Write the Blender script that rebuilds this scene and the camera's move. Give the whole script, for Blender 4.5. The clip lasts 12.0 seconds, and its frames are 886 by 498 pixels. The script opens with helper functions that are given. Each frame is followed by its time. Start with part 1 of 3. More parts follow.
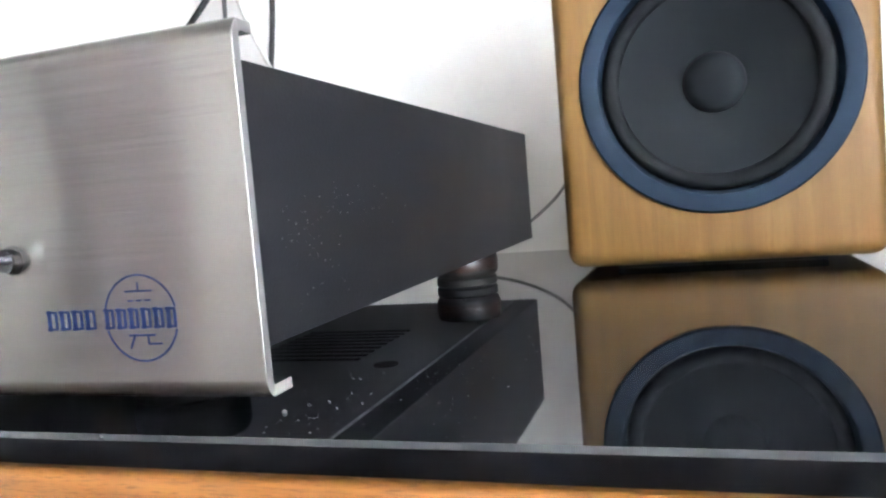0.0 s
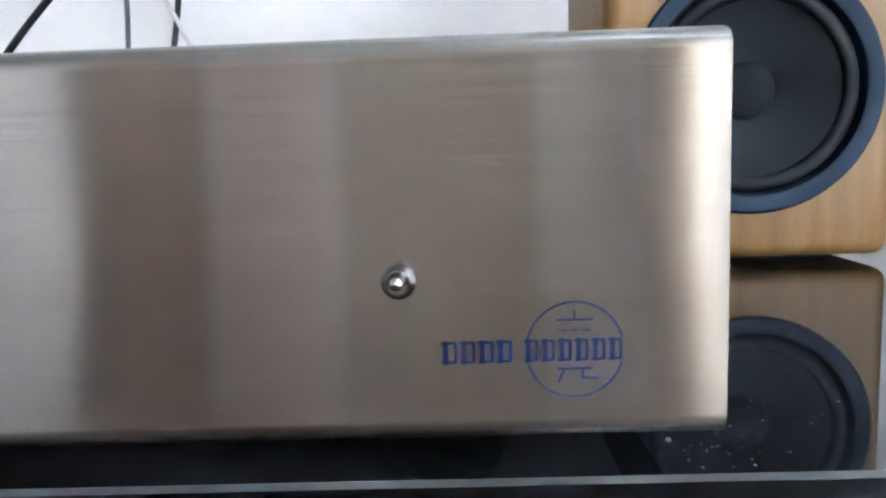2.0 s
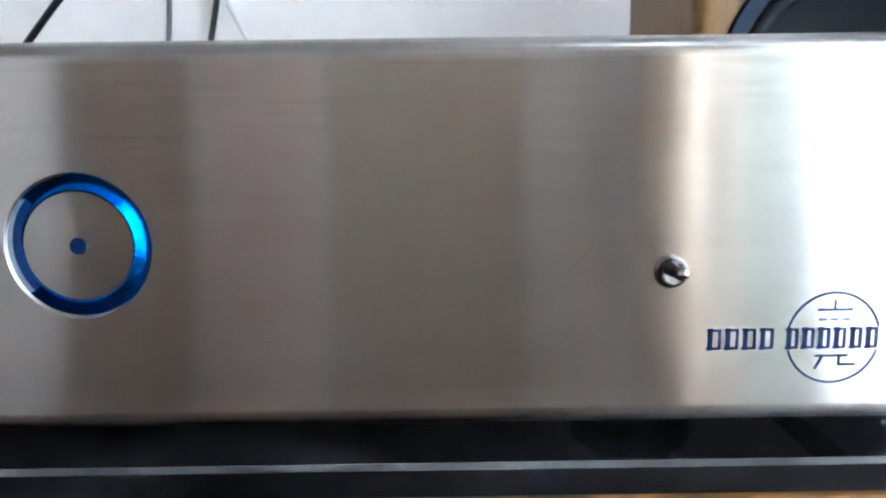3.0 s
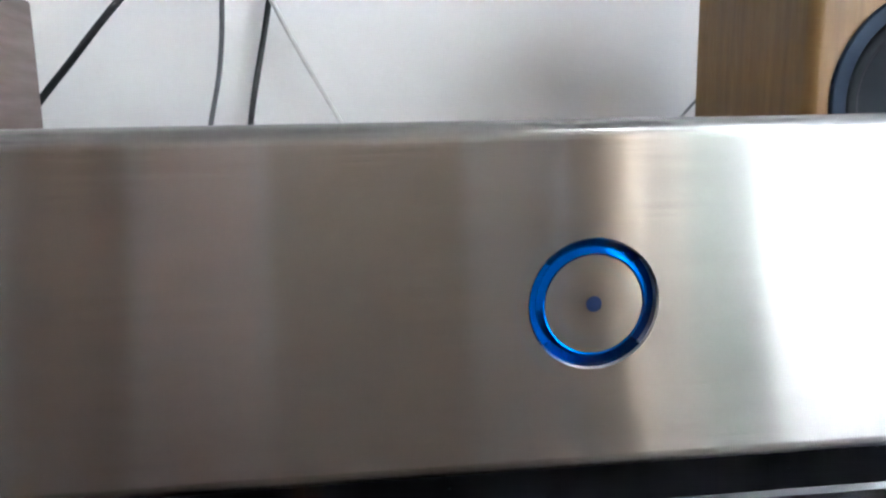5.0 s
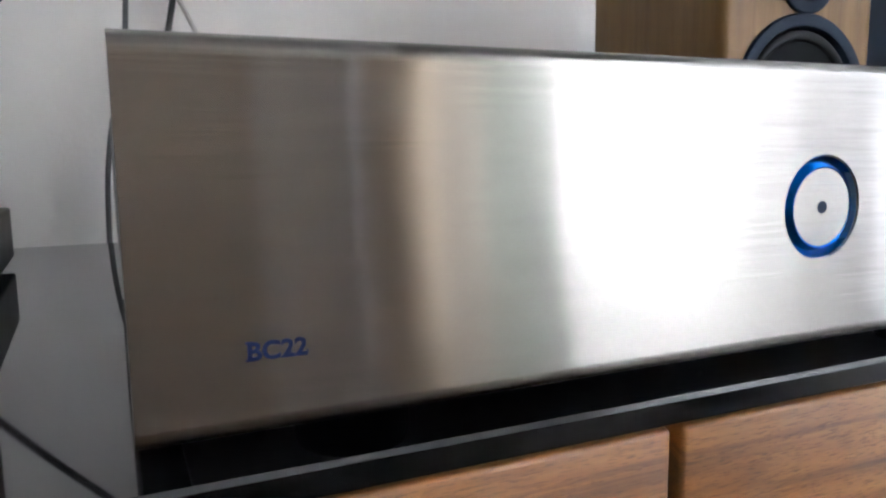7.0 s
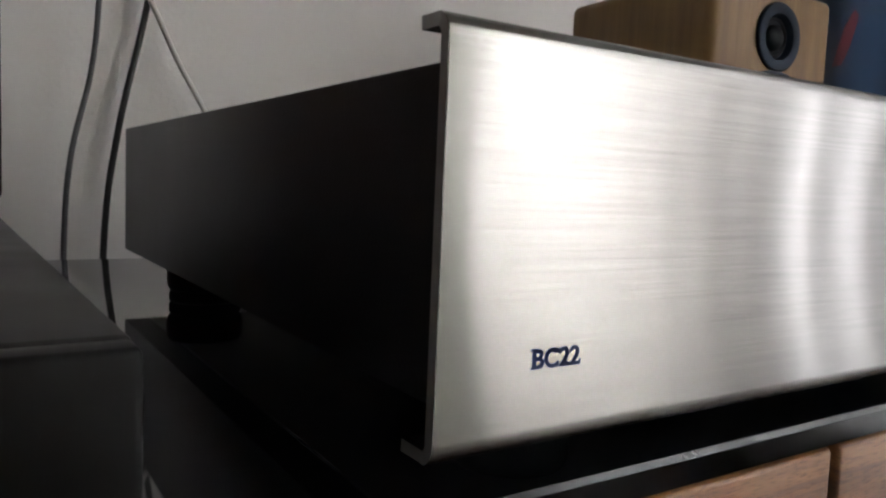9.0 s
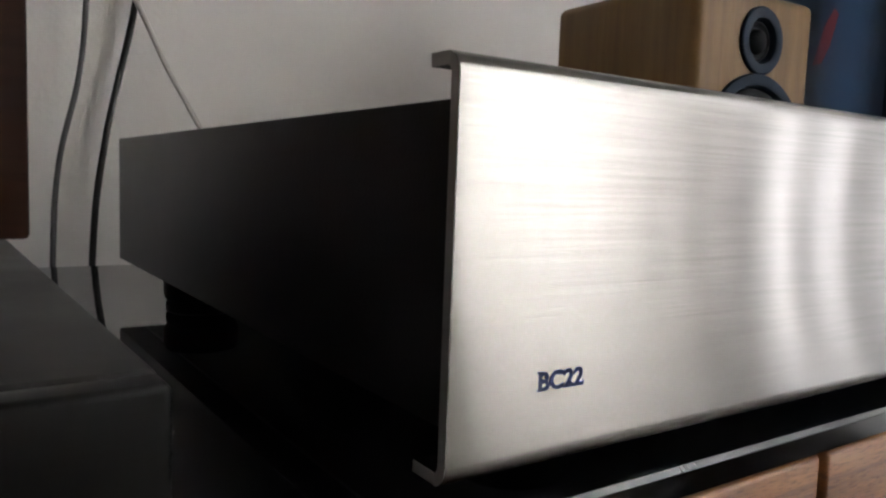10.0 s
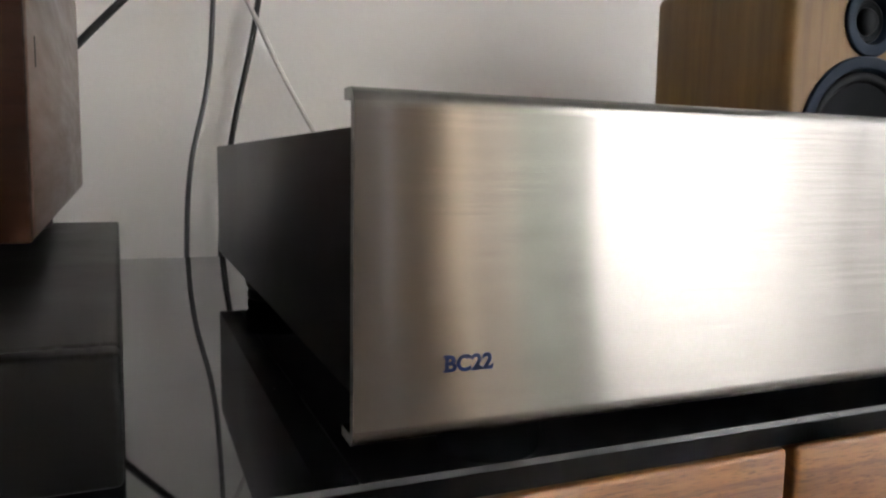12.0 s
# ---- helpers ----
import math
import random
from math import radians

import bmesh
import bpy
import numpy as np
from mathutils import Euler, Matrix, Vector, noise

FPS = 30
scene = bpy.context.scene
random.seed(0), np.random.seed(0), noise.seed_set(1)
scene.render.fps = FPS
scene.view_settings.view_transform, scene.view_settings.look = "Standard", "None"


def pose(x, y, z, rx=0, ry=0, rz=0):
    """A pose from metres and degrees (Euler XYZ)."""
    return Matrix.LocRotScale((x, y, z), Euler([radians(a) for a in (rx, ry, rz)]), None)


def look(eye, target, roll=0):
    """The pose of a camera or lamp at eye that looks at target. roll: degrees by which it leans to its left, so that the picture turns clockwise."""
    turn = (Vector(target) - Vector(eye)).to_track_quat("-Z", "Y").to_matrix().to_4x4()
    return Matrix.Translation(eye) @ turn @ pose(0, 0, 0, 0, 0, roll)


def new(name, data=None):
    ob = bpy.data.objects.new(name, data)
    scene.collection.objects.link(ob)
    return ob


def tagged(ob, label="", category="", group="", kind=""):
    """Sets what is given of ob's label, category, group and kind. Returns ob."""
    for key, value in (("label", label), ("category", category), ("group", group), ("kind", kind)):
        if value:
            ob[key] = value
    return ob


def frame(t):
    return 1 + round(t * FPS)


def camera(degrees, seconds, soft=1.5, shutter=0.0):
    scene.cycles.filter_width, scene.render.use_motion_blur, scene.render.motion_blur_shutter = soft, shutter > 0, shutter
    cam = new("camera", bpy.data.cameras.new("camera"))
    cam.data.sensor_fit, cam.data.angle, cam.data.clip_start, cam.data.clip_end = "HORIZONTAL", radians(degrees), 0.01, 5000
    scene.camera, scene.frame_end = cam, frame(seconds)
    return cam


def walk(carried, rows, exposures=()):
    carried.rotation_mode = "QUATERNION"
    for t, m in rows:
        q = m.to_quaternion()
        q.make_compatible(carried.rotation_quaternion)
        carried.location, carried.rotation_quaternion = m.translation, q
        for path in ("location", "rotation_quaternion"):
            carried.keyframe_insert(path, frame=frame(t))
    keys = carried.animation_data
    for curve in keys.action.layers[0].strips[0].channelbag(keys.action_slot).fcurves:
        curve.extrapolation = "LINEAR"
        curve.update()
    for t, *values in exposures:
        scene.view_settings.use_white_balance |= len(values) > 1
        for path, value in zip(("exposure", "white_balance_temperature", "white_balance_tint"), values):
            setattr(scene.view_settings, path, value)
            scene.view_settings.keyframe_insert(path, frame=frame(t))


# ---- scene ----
cam = camera(61.6, 12.0, soft=2.3)
PATH = [
    (0, (0.322, -0.16, 0.057), (-0.299, 1.735, -0.085), -4.8),
    (0.5, (0.296, -0.16, 0.072), (-0.255, 1.755, -0.095), -3.9),
    (1, (0.248, -0.165, 0.071), (-0.136, 1.788, -0.131), -3.6),
    (1.5, (0.2, -0.159, 0.073), (0.014, 1.82, -0.149), -3.4),
    (2, (0.159, -0.172, 0.079), (0.101, 1.81, -0.18), -2.0),
    (2.5, (0.128, -0.179, 0.08), (0.105, 1.802, -0.194), -1.1),
    (2.7, (0.111, -0.177, 0.082), (0.104, 1.798, -0.233), -0.9),
    (4.3, (-0.014, -0.188, 0.096), (0.041, 1.778, -0.265), -1.1),
    (4.5, (-0.033, -0.184, 0.096), (0.082, 1.781, -0.258), -1.1),
    (5, (-0.062, -0.185, 0.107), (0.162, 1.771, -0.246), -1.0),
    (5.5, (-0.1033, -0.2026, 0.1104), (0.292, 1.731, -0.192), -3.4),
    (6, (-0.1560, -0.1961, 0.0941), (0.340, 1.717, -0.212), -2.8),
    (6.5, (-0.184, -0.192, 0.084), (0.436, 1.687, -0.205), -2.6),
    (7, (-0.222, -0.177, 0.08), (0.589, 1.63, -0.201), -0.6),
    (7.2, (-0.237, -0.169, 0.081), (0.694, 1.58, -0.192), 0.8),
    (9, (-0.303, -0.128, 0.07), (0.783, 1.542, -0.104), 2.4),
    (9.5, (-0.309, -0.129, 0.076), (0.826, 1.51, -0.086), 2.6),
    (10, (-0.311, -0.129, 0.078), (0.811, 1.516, -0.109), 2.1),
    (10.5, (-0.309, -0.129, 0.076), (0.788, 1.533, -0.106), 2.2),
    (11, (-0.3, -0.138, 0.078), (0.731, 1.565, -0.111), 2.1),
    (11.5, (-0.288, -0.155, 0.08), (0.647, 1.602, -0.127), 2.1),
    (12, (-0.272, -0.185, 0.086), (0.488, 1.651, -0.141), 1.0),
]
EXPOSURES = [(0, 1.75, 5550, 11), (0.5, 1.85, 5550, 11), (1, 1.5, 5550, 11), (1.5, 1.4, 5400, 11), (2.5, 1.3, 5150, 10), (4.3, 1.15, 5400, 11), (5, 1.1, 5400, 11),
             (5.5, 0.85, 5450, 10), (6, 0.65, 5750, 12), (6.5, 0.5, 5700, 13), (7.2, 0.25, 5650, 13), (8.8, -0.4, 6000, 13), (9.5, -0.4, 6150, 14), (10.5, -0.25, 6150, 14),
             (11, -0.15, 6150, 14), (12, 0.15, 6200, 14)]
walk(cam, [(t, look(eye, target, roll)) for t, eye, target, roll in PATH], EXPOSURES)

# ---- world, window light ----
world = bpy.data.worlds.new("world")
scene.world = world
world.use_nodes = True
wnt = world.node_tree
sky = wnt.nodes.new("ShaderNodeTexSky")
sky.sky_type, sky.sun_disc = "NISHITA", False
sky.sun_elevation, sky.sun_rotation = radians(40), radians(70)
wnt.links.new(sky.outputs[0], wnt.nodes["Background"].inputs[0])
wnt.nodes["Background"].inputs[1].default_value = 0.1

# room: x from XW to XE, y from YS to YN, floor ZF, ceiling ZC (table top is z = 0)
XW, XE, YS, YN, ZF, ZC = -1.65, 1.36, -4.5, 0.68, -0.55, 1.95
WY0, WY1, WZ0, WZ1 = -4.2, -0.25, -0.4, 1.55          # window opening in the east wall

lamp = bpy.data.lights.new("window_daylight", "AREA")
lamp.shape, lamp.size, lamp.size_y = "RECTANGLE", WZ1 - WZ0, WY1 - WY0
lamp.energy, lamp.color = 1550.0, (1.0, 0.985, 0.96)
lamp_ob = new("window_daylight", lamp)
lamp_ob.matrix_world = look((XE + 0.22, (WY0 + WY1) / 2, (WZ0 + WZ1) / 2), (XE - 1, (WY0 + WY1) / 2, (WZ0 + WZ1) / 2))


# ---- materials ----
def mat(name, color, rough=0.5, metal=0.0):
    m = bpy.data.materials.new(name)
    m.use_nodes = True
    b = m.node_tree.nodes["Principled BSDF"]
    b.inputs["Base Color"].default_value = (*color, 1)
    b.inputs["Roughness"].default_value = rough
    b.inputs["Metallic"].default_value = metal
    return m


def bsdf(m):
    return m.node_tree.nodes["Principled BSDF"]


def node(m, kind, **inputs):
    n = m.node_tree.nodes.new(kind)
    for k, v in inputs.items():
        n.inputs[k].default_value = v
    return n


def link(m, a, b):
    m.node_tree.links.new(a, b)


def coords(m, scale, rot=(0, 0, 0)):
    tc = m.node_tree.nodes.new("ShaderNodeTexCoord")
    mp = m.node_tree.nodes.new("ShaderNodeMapping")
    mp.inputs["Scale"].default_value = scale
    mp.inputs["Rotation"].default_value = rot
    link(m, tc.outputs["Object"], mp.inputs["Vector"])
    return mp.outputs["Vector"]


def noise_tex(m, vec, scale, detail=4.0, rough=0.55, distort=0.0):
    n = m.node_tree.nodes.new("ShaderNodeTexNoise")
    n.inputs["Scale"].default_value, n.inputs["Detail"].default_value = scale, detail
    n.inputs["Roughness"].default_value, n.inputs["Distortion"].default_value = rough, distort
    link(m, vec, n.inputs["Vector"])
    return n.outputs["Fac"]


def ramp(m, fac, stops):
    r = m.node_tree.nodes.new("ShaderNodeValToRGB")
    while len(r.color_ramp.elements) < len(stops):
        r.color_ramp.elements.new(0.5)
    for e, (p, c) in zip(r.color_ramp.elements, stops):
        e.position, e.color = p, (*c, 1)
    link(m, fac, r.inputs["Fac"])
    return r.outputs["Color"]


def remap(m, fac, lo, hi, a=0.3, b=0.7):
    r = m.node_tree.nodes.new("ShaderNodeMapRange")
    for k, v in (("From Min", a), ("From Max", b), ("To Min", lo), ("To Max", hi)):
        r.inputs[k].default_value = v
    link(m, fac, r.inputs["Value"])
    return r.outputs["Result"]


def mix(m, a, b, fac, mode="MIX"):
    x = m.node_tree.nodes.new("ShaderNodeMix")
    x.data_type, x.blend_type = "RGBA", mode
    if isinstance(fac, float):
        x.inputs[0].default_value = fac
    else:
        link(m, fac, x.inputs[0])
    for k, v in ((6, a), (7, b)):
        if isinstance(v, tuple):
            x.inputs[k].default_value = (*v, 1)
        else:
            link(m, v, x.inputs[k])
    return x.outputs[2]


def bump(m, fac, strength, distance):
    n = m.node_tree.nodes.new("ShaderNodeBump")
    n.inputs["Strength"].default_value, n.inputs["Distance"].default_value = strength, distance
    link(m, fac, n.inputs["Height"])
    link(m, n.outputs["Normal"], bsdf(m).inputs["Normal"])
    return n


def brushed_steel():
    """Horizontally brushed steel: reflections are smeared upright, in a tight and a wide lobe."""
    m = mat("brushed_steel", (0.55, 0.54, 0.525), 0.2, 1.0)
    nt = m.node_tree
    along = m.node_tree.nodes.new("ShaderNodeTexCoord").outputs["UV"]      # u runs along the plate, v over its folds

    def brush(u, v):
        mp = node(m, "ShaderNodeMapping", Scale=(u, v, 1))
        link(m, along, mp.inputs["Vector"])
        return mp.outputs["Vector"]

    fine = noise_tex(m, brush(14, 1500), 1.0, 3.0, 0.6)
    streak = noise_tex(m, brush(22, 640), 1.0, 4.0, 0.6)
    cloud = noise_tex(m, coords(m, (9, 9, 14)), 1.0, 3.0, 0.5)
    col = mix(m, (0.278, 0.271, 0.261), (0.345, 0.337, 0.325), remap(m, fine, 0, 1))
    col = mix(m, col, (0.235, 0.229, 0.220), remap(m, streak, 0.0, 0.65, 0.5, 0.76))
    tan = nt.nodes.new("ShaderNodeTangent")
    tan.direction_type = "UV_MAP"
    geo = nt.nodes.new("ShaderNodeNewGeometry")
    shader = None
    # groove walls lean up and down: one lobe for each lean, and a wider one
    lobes = [(k * 0.085, 0.135 + abs(k) * 0.006, math.exp(-(k / 2.5) ** 2)) for k in range(-4, 5)] + [(0.0, 0.36, 0.5)]
    total = 0.0
    for lean, rough, weight in lobes:
        total += weight
        share = weight / total
        b = bsdf(m) if shader is None else nt.nodes.new("ShaderNodeBsdfPrincipled")
        b.inputs["Metallic"].default_value = 1.0
        b.inputs["Anisotropic"].default_value = 1.0
        b.inputs["Anisotropic Rotation"].default_value = 0.25
        link(m, tan.outputs[0], b.inputs["Tangent"])
        link(m, col, b.inputs["Base Color"])
        link(m, remap(m, cloud, rough * 0.95, rough * 1.08), b.inputs["Roughness"])
        if lean:
            tilt = nt.nodes.new("ShaderNodeVectorMath")
            tilt.operation = "ADD"
            tilt.inputs[1].default_value = (0, 0, lean)
            link(m, geo.outputs["Normal"], tilt.inputs[0])
            unit = nt.nodes.new("ShaderNodeVectorMath")
            unit.operation = "NORMALIZE"
            link(m, tilt.outputs[0], unit.inputs[0])
            link(m, unit.outputs[0], b.inputs["Normal"])
        if shader is None:
            shader = b.outputs[0]
            continue
        both = nt.nodes.new("ShaderNodeMixShader")
        link(m, remap(m, streak, share * 0.85, share * 1.15), both.inputs[0])
        link(m, shader, both.inputs[1])
        link(m, b.outputs[0], both.inputs[2])
        shader = both.outputs[0]
    link(m, shader, nt.nodes["Material Output"].inputs["Surface"])
    return m


def cloth(name, color, through_part):
    """Woven curtain: part of the light goes through it."""
    m = mat(name, color, 0.85)
    v = coords(m, (1, 1, 1))
    weave = noise_tex(m, v, 500.0, 3.0)
    link(m, mix(m, tuple(c * 0.85 for c in color), color, remap(m, weave, 0, 1)), bsdf(m).inputs["Base Color"])
    tr = m.node_tree.nodes.new("ShaderNodeBsdfTranslucent")
    tr.inputs["Color"].default_value = (*color, 1)
    both = m.node_tree.nodes.new("ShaderNodeMixShader")
    both.inputs[0].default_value = through_part
    link(m, bsdf(m).outputs[0], both.inputs[1])
    link(m, tr.outputs[0], both.inputs[2])
    link(m, both.outputs[0], m.node_tree.nodes["Material Output"].inputs["Surface"])
    return m


def wood(name, dark, mid, light, rough, grain, scale, gloss_coat=0.0, pores=0.6, pore_scale=14):
    """grain: axis along which the fibres run."""
    m = mat(name, mid, rough)
    s = [26.0, 26.0, 26.0]
    s["xyz".index(grain)] = 1.3
    s = [v * scale for v in s]
    v = coords(m, s)
    rings = noise_tex(m, v, 1.0, 5.0, 0.55, 1.2)
    along = [pore_scale * (2.0 if k == min(s) else 1.0) for k in s]
    fine = noise_tex(m, coords(m, [k * a for k, a in zip(s, along)]), 1.0, 3.0, 0.6)
    big = noise_tex(m, coords(m, [k * 0.25 for k in s]), 1.0, 2.0, 0.5)
    c1 = ramp(m, rings, [(0.28, dark), (0.5, mid), (0.72, light)])
    c2 = mix(m, c1, dark, remap(m, fine, 0.0, pores, 0.52, 0.66))
    c3 = mix(m, c2, light, remap(m, big, 0.0, 0.35, 0.45, 0.75))
    link(m, c3, bsdf(m).inputs["Base Color"])
    link(m, remap(m, fine, rough - 0.06, rough + 0.1), bsdf(m).inputs["Roughness"])
    bsdf(m).inputs["Coat Weight"].default_value = gloss_coat
    bsdf(m).inputs["Coat Roughness"].default_value = 0.18
    bump(m, fine, 0.12, 0.0006)
    return m


def plaster(name, color, scale=1.0):
    m = mat(name, color, 0.9)
    v = coords(m, (1, 1, 1))
    a = noise_tex(m, v, 2.2 * scale, 5.0)
    g = noise_tex(m, v, 160.0 * scale, 4.0)
    link(m, mix(m, tuple(c * 0.93 for c in color), color, remap(m, a, 0, 1)), bsdf(m).inputs["Base Color"])
    bump(m, g, 0.25, 0.0015)
    return m


def speckled(name, color, rough, grain, depth, strength=0.5, var=0.15, coat=0.0):
    m = mat(name, color, rough)
    v = coords(m, (1, 1, 1))
    g = noise_tex(m, v, grain, 3.0)
    a = noise_tex(m, v, 14.0, 4.0)
    link(m, mix(m, tuple(c * (1 - var) for c in color), tuple(c * (1 + var) for c in color), remap(m, a, 0, 1)), bsdf(m).inputs["Base Color"])
    link(m, remap(m, a, rough - 0.06, rough + 0.08), bsdf(m).inputs["Roughness"])
    bsdf(m).inputs["Coat Weight"].default_value = coat
    bump(m, g, strength, depth)
    return m


def leatherette():
    """Black textured powder coat of the chassis."""
    m = mat("black_texture_paint", (0.016, 0.016, 0.018), 0.36)
    v = coords(m, (1, 1, 1))
    vor = m.node_tree.nodes.new("ShaderNodeTexVoronoi")
    vor.inputs["Scale"].default_value = 900.0
    link(m, v, vor.inputs["Vector"])
    a = noise_tex(m, v, 9.0, 4.0)
    link(m, remap(m, a, 0.33, 0.40), bsdf(m).inputs["Roughness"])
    bump(m, vor.outputs["Distance"], 0.12, 0.0004)
    return m


def black_glass():
    m = mat("black_glass", (0.010, 0.011, 0.0135), 0.03)
    v = coords(m, (1, 1, 1))
    dust = noise_tex(m, v, 420.0, 5.0, 0.7)
    film = noise_tex(m, v, 7.0, 5.0)
    spots = remap(m, dust, 0.0, 0.05, 0.66, 0.74)
    link(m, mix(m, (0.010, 0.011, 0.0135), (0.25, 0.25, 0.25), spots), bsdf(m).inputs["Base Color"])
    link(m, remap(m, film, 0.015, 0.05), bsdf(m).inputs["Roughness"])
    bsdf(m).inputs["IOR"].default_value = 1.66
    return m


STEEL = brushed_steel()
CUTSTEEL = speckled("cut_steel_edge", (0.37, 0.36, 0.35), 0.35, 900.0, 0.0002, 0.2)
bsdf(CUTSTEEL).inputs["Metallic"].default_value = 0.6
CHROME = mat("chrome", (0.48, 0.48, 0.49), 0.08, 1.0)
NICKEL = mat("dark_nickel", (0.12, 0.12, 0.125), 0.2, 1.0)
CHASSIS = leatherette()
GLASS = black_glass()
EDGE = speckled("ground_glass_edge", (0.036, 0.038, 0.042), 0.13, 600.0, 0.0002, 0.06)
bsdf(EDGE).inputs["IOR"].default_value = 1.8
BLACK = speckled("black_rubber", (0.012, 0.012, 0.012), 0.55, 700.0, 0.0003)
POLISHED = speckled("polished_black_edge", (0.0025, 0.0028, 0.004), 0.12, 500.0, 0.0001, 0.05)
SOOT = speckled("black_lacquer", (0.010, 0.010, 0.012), 0.3, 500.0, 0.0001, 0.2)
# One dark grey paint twice: front darkened as shade, case lighter as sheen.
SHADEDPAINT = speckled("shaded_grey_paint", (0.0035, 0.0034, 0.0034), 0.42, 1400.0, 0.0002, 0.12)
LITPAINT = speckled("lit_grey_paint", (0.013, 0.0122, 0.0112), 0.45, 1400.0, 0.0002, 0.12)
bsdf(LITPAINT).inputs["Specular IOR Level"].default_value = 0.3
UNDERSIDE = speckled("zinc_plate", (0.35, 0.35, 0.36), 0.4, 300.0, 0.0002, 0.2)
TEAK = wood("teak_front", (0.080, 0.029, 0.0065), (0.24, 0.095, 0.0185), (0.34, 0.152, 0.034), 0.42, "x", 3.4, 0.15, 0.7, 20)
BAMBOO = wood("bamboo_veneer", (0.130, 0.065, 0.0140), (0.168, 0.088, 0.0185), (0.205, 0.112, 0.0275), 0.5, "z", 2.2, 0.0, 0.22, 8)
# Walnut base colour is lightened to stand in for its grazing sheen.
LITWALNUT = wood("sheen_lit_walnut", (0.080, 0.048, 0.034), (0.112, 0.071, 0.053), (0.14, 0.093, 0.07), 0.4, "y", 0.6, 0.2, 0.08, 6)
FOOTWOOD = wood("foot_wood", (0.012, 0.006, 0.004), (0.024, 0.009, 0.006), (0.04, 0.014, 0.008), 0.3, "x", 3.0, 0.3)
# Wooden component's front: its shade is put into this very dark red.
SHADEDWOOD = wood("shaded_red_wood", (0.012, 0.004, 0.002), (0.022, 0.0075, 0.004), (0.032, 0.011, 0.006), 0.5, "x", 1.0)
TRIM = speckled("blue_grey_plastic", (0.014, 0.025, 0.044), 0.5, 1500.0, 0.0002, 0.3)
CONE = speckled("cone_fabric", (0.0072, 0.0095, 0.012), 0.7, 1800.0, 0.0003, 0.4)
RUBBER = speckled("surround_rubber", (0.0078, 0.0092, 0.0115), 0.6, 900.0, 0.0002, 0.2)
LAMPBLUE = mat("blue_lamp_lens", (0.0004, 0.013, 0.055), 0.5)
BLUE = mat("blue_anodised", (0.0008, 0.09, 0.40), 0.24, 1.0)
INK = mat("blue_enamel", (0.004, 0.015, 0.075), 0.35)
for dim, level in ((SHADEDWOOD, 0.1), (CHASSIS, 0.3), (TRIM, 0.12), (POLISHED, 0.3), (INK, 0.25), (LAMPBLUE, 0.15), (SHADEDPAINT, 0.15), (CONE, 0.2), (RUBBER, 0.2)):
    bsdf(dim).inputs["Specular IOR Level"].default_value = level
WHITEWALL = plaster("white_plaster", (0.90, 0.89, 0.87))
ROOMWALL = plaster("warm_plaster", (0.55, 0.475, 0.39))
SHEER = cloth("sheer_green_cloth", (0.205, 0.215, 0.178), 0.115)
# Voile cloths for the added layers that lower the window's brightness.
VOILE = cloth("dimming_voile", (0.80, 0.79, 0.77), 0.56)
VEIL = cloth("dense_dimming_voile", (0.72, 0.71, 0.68), 0.43)
DRAPE = cloth("tan_cloth", (0.34, 0.30, 0.245), 0.095)
GOLDCLOTH = cloth("golden_cloth", (0.52, 0.445, 0.345), 0.25)
DOORWOOD = wood("door_wood", (0.18, 0.125, 0.086), (0.28, 0.205, 0.147), (0.34, 0.255, 0.185), 0.4, "z", 0.5, 0.1)
ROBE = speckled("pink_beige_paint", (0.84, 0.70, 0.63), 0.4, 300.0, 0.0002, 0.1, 0.06)
# White ceiling plaster toned to mid grey, so it bounces less light.
CEIL = plaster("dimmed_ceiling_plaster", (0.48, 0.475, 0.46))
# Side wall plaster greyed to weaken the fill light it throws back.
SIDEWALL = plaster("dimmed_side_plaster", (0.52, 0.505, 0.49))
FLOORWOOD = wood("floor_boards", (0.025, 0.014, 0.009), (0.05, 0.029, 0.018), (0.075, 0.045, 0.028), 0.5, "y", 0.3, 0.0)
CABLE_B = mat("black_cable_sheath", (0.012, 0.012, 0.014), 0.45)
CABLE_G = mat("grey_cable_sheath", (0.10, 0.10, 0.11), 0.5)
CABLE_L = mat("light_grey_cable_sheath", (0.22, 0.22, 0.22), 0.5)
CABLE_W = mat("white_cable_sheath", (0.62, 0.60, 0.58), 0.45)
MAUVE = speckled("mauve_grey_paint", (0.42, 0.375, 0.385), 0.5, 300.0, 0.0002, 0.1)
WHITEPAINT = speckled("white_door_paint", (0.86, 0.83, 0.80), 0.4, 300.0, 0.0002, 0.1, 0.03)
PAINT = mat("white_window_paint", (0.78, 0.77, 0.75), 0.4)
PANE = mat("window_glass", (1, 1, 1), 0.0)
bsdf(PANE).inputs["Transmission Weight"].default_value = 1.0
SCREEN = mat("dark_screen", (0.0065, 0.018, 0.038), 0.3)
DUST = mat("dust_flakes", (0.22, 0.22, 0.215), 0.7)


# ---- mesh helpers ----
def mesh_of(name, bm, material, smooth=40):
    me = bpy.data.meshes.new(name)
    bmesh.ops.recalc_face_normals(bm, faces=bm.faces)
    if smooth:
        for f in bm.faces:
            f.smooth = True
        lim = radians(smooth)
        for e in bm.edges:
            if len(e.link_faces) == 2 and e.calc_face_angle(0) > lim:
                e.smooth = False
    bm.to_mesh(me)
    bm.free()
    me.materials.append(material)
    return me


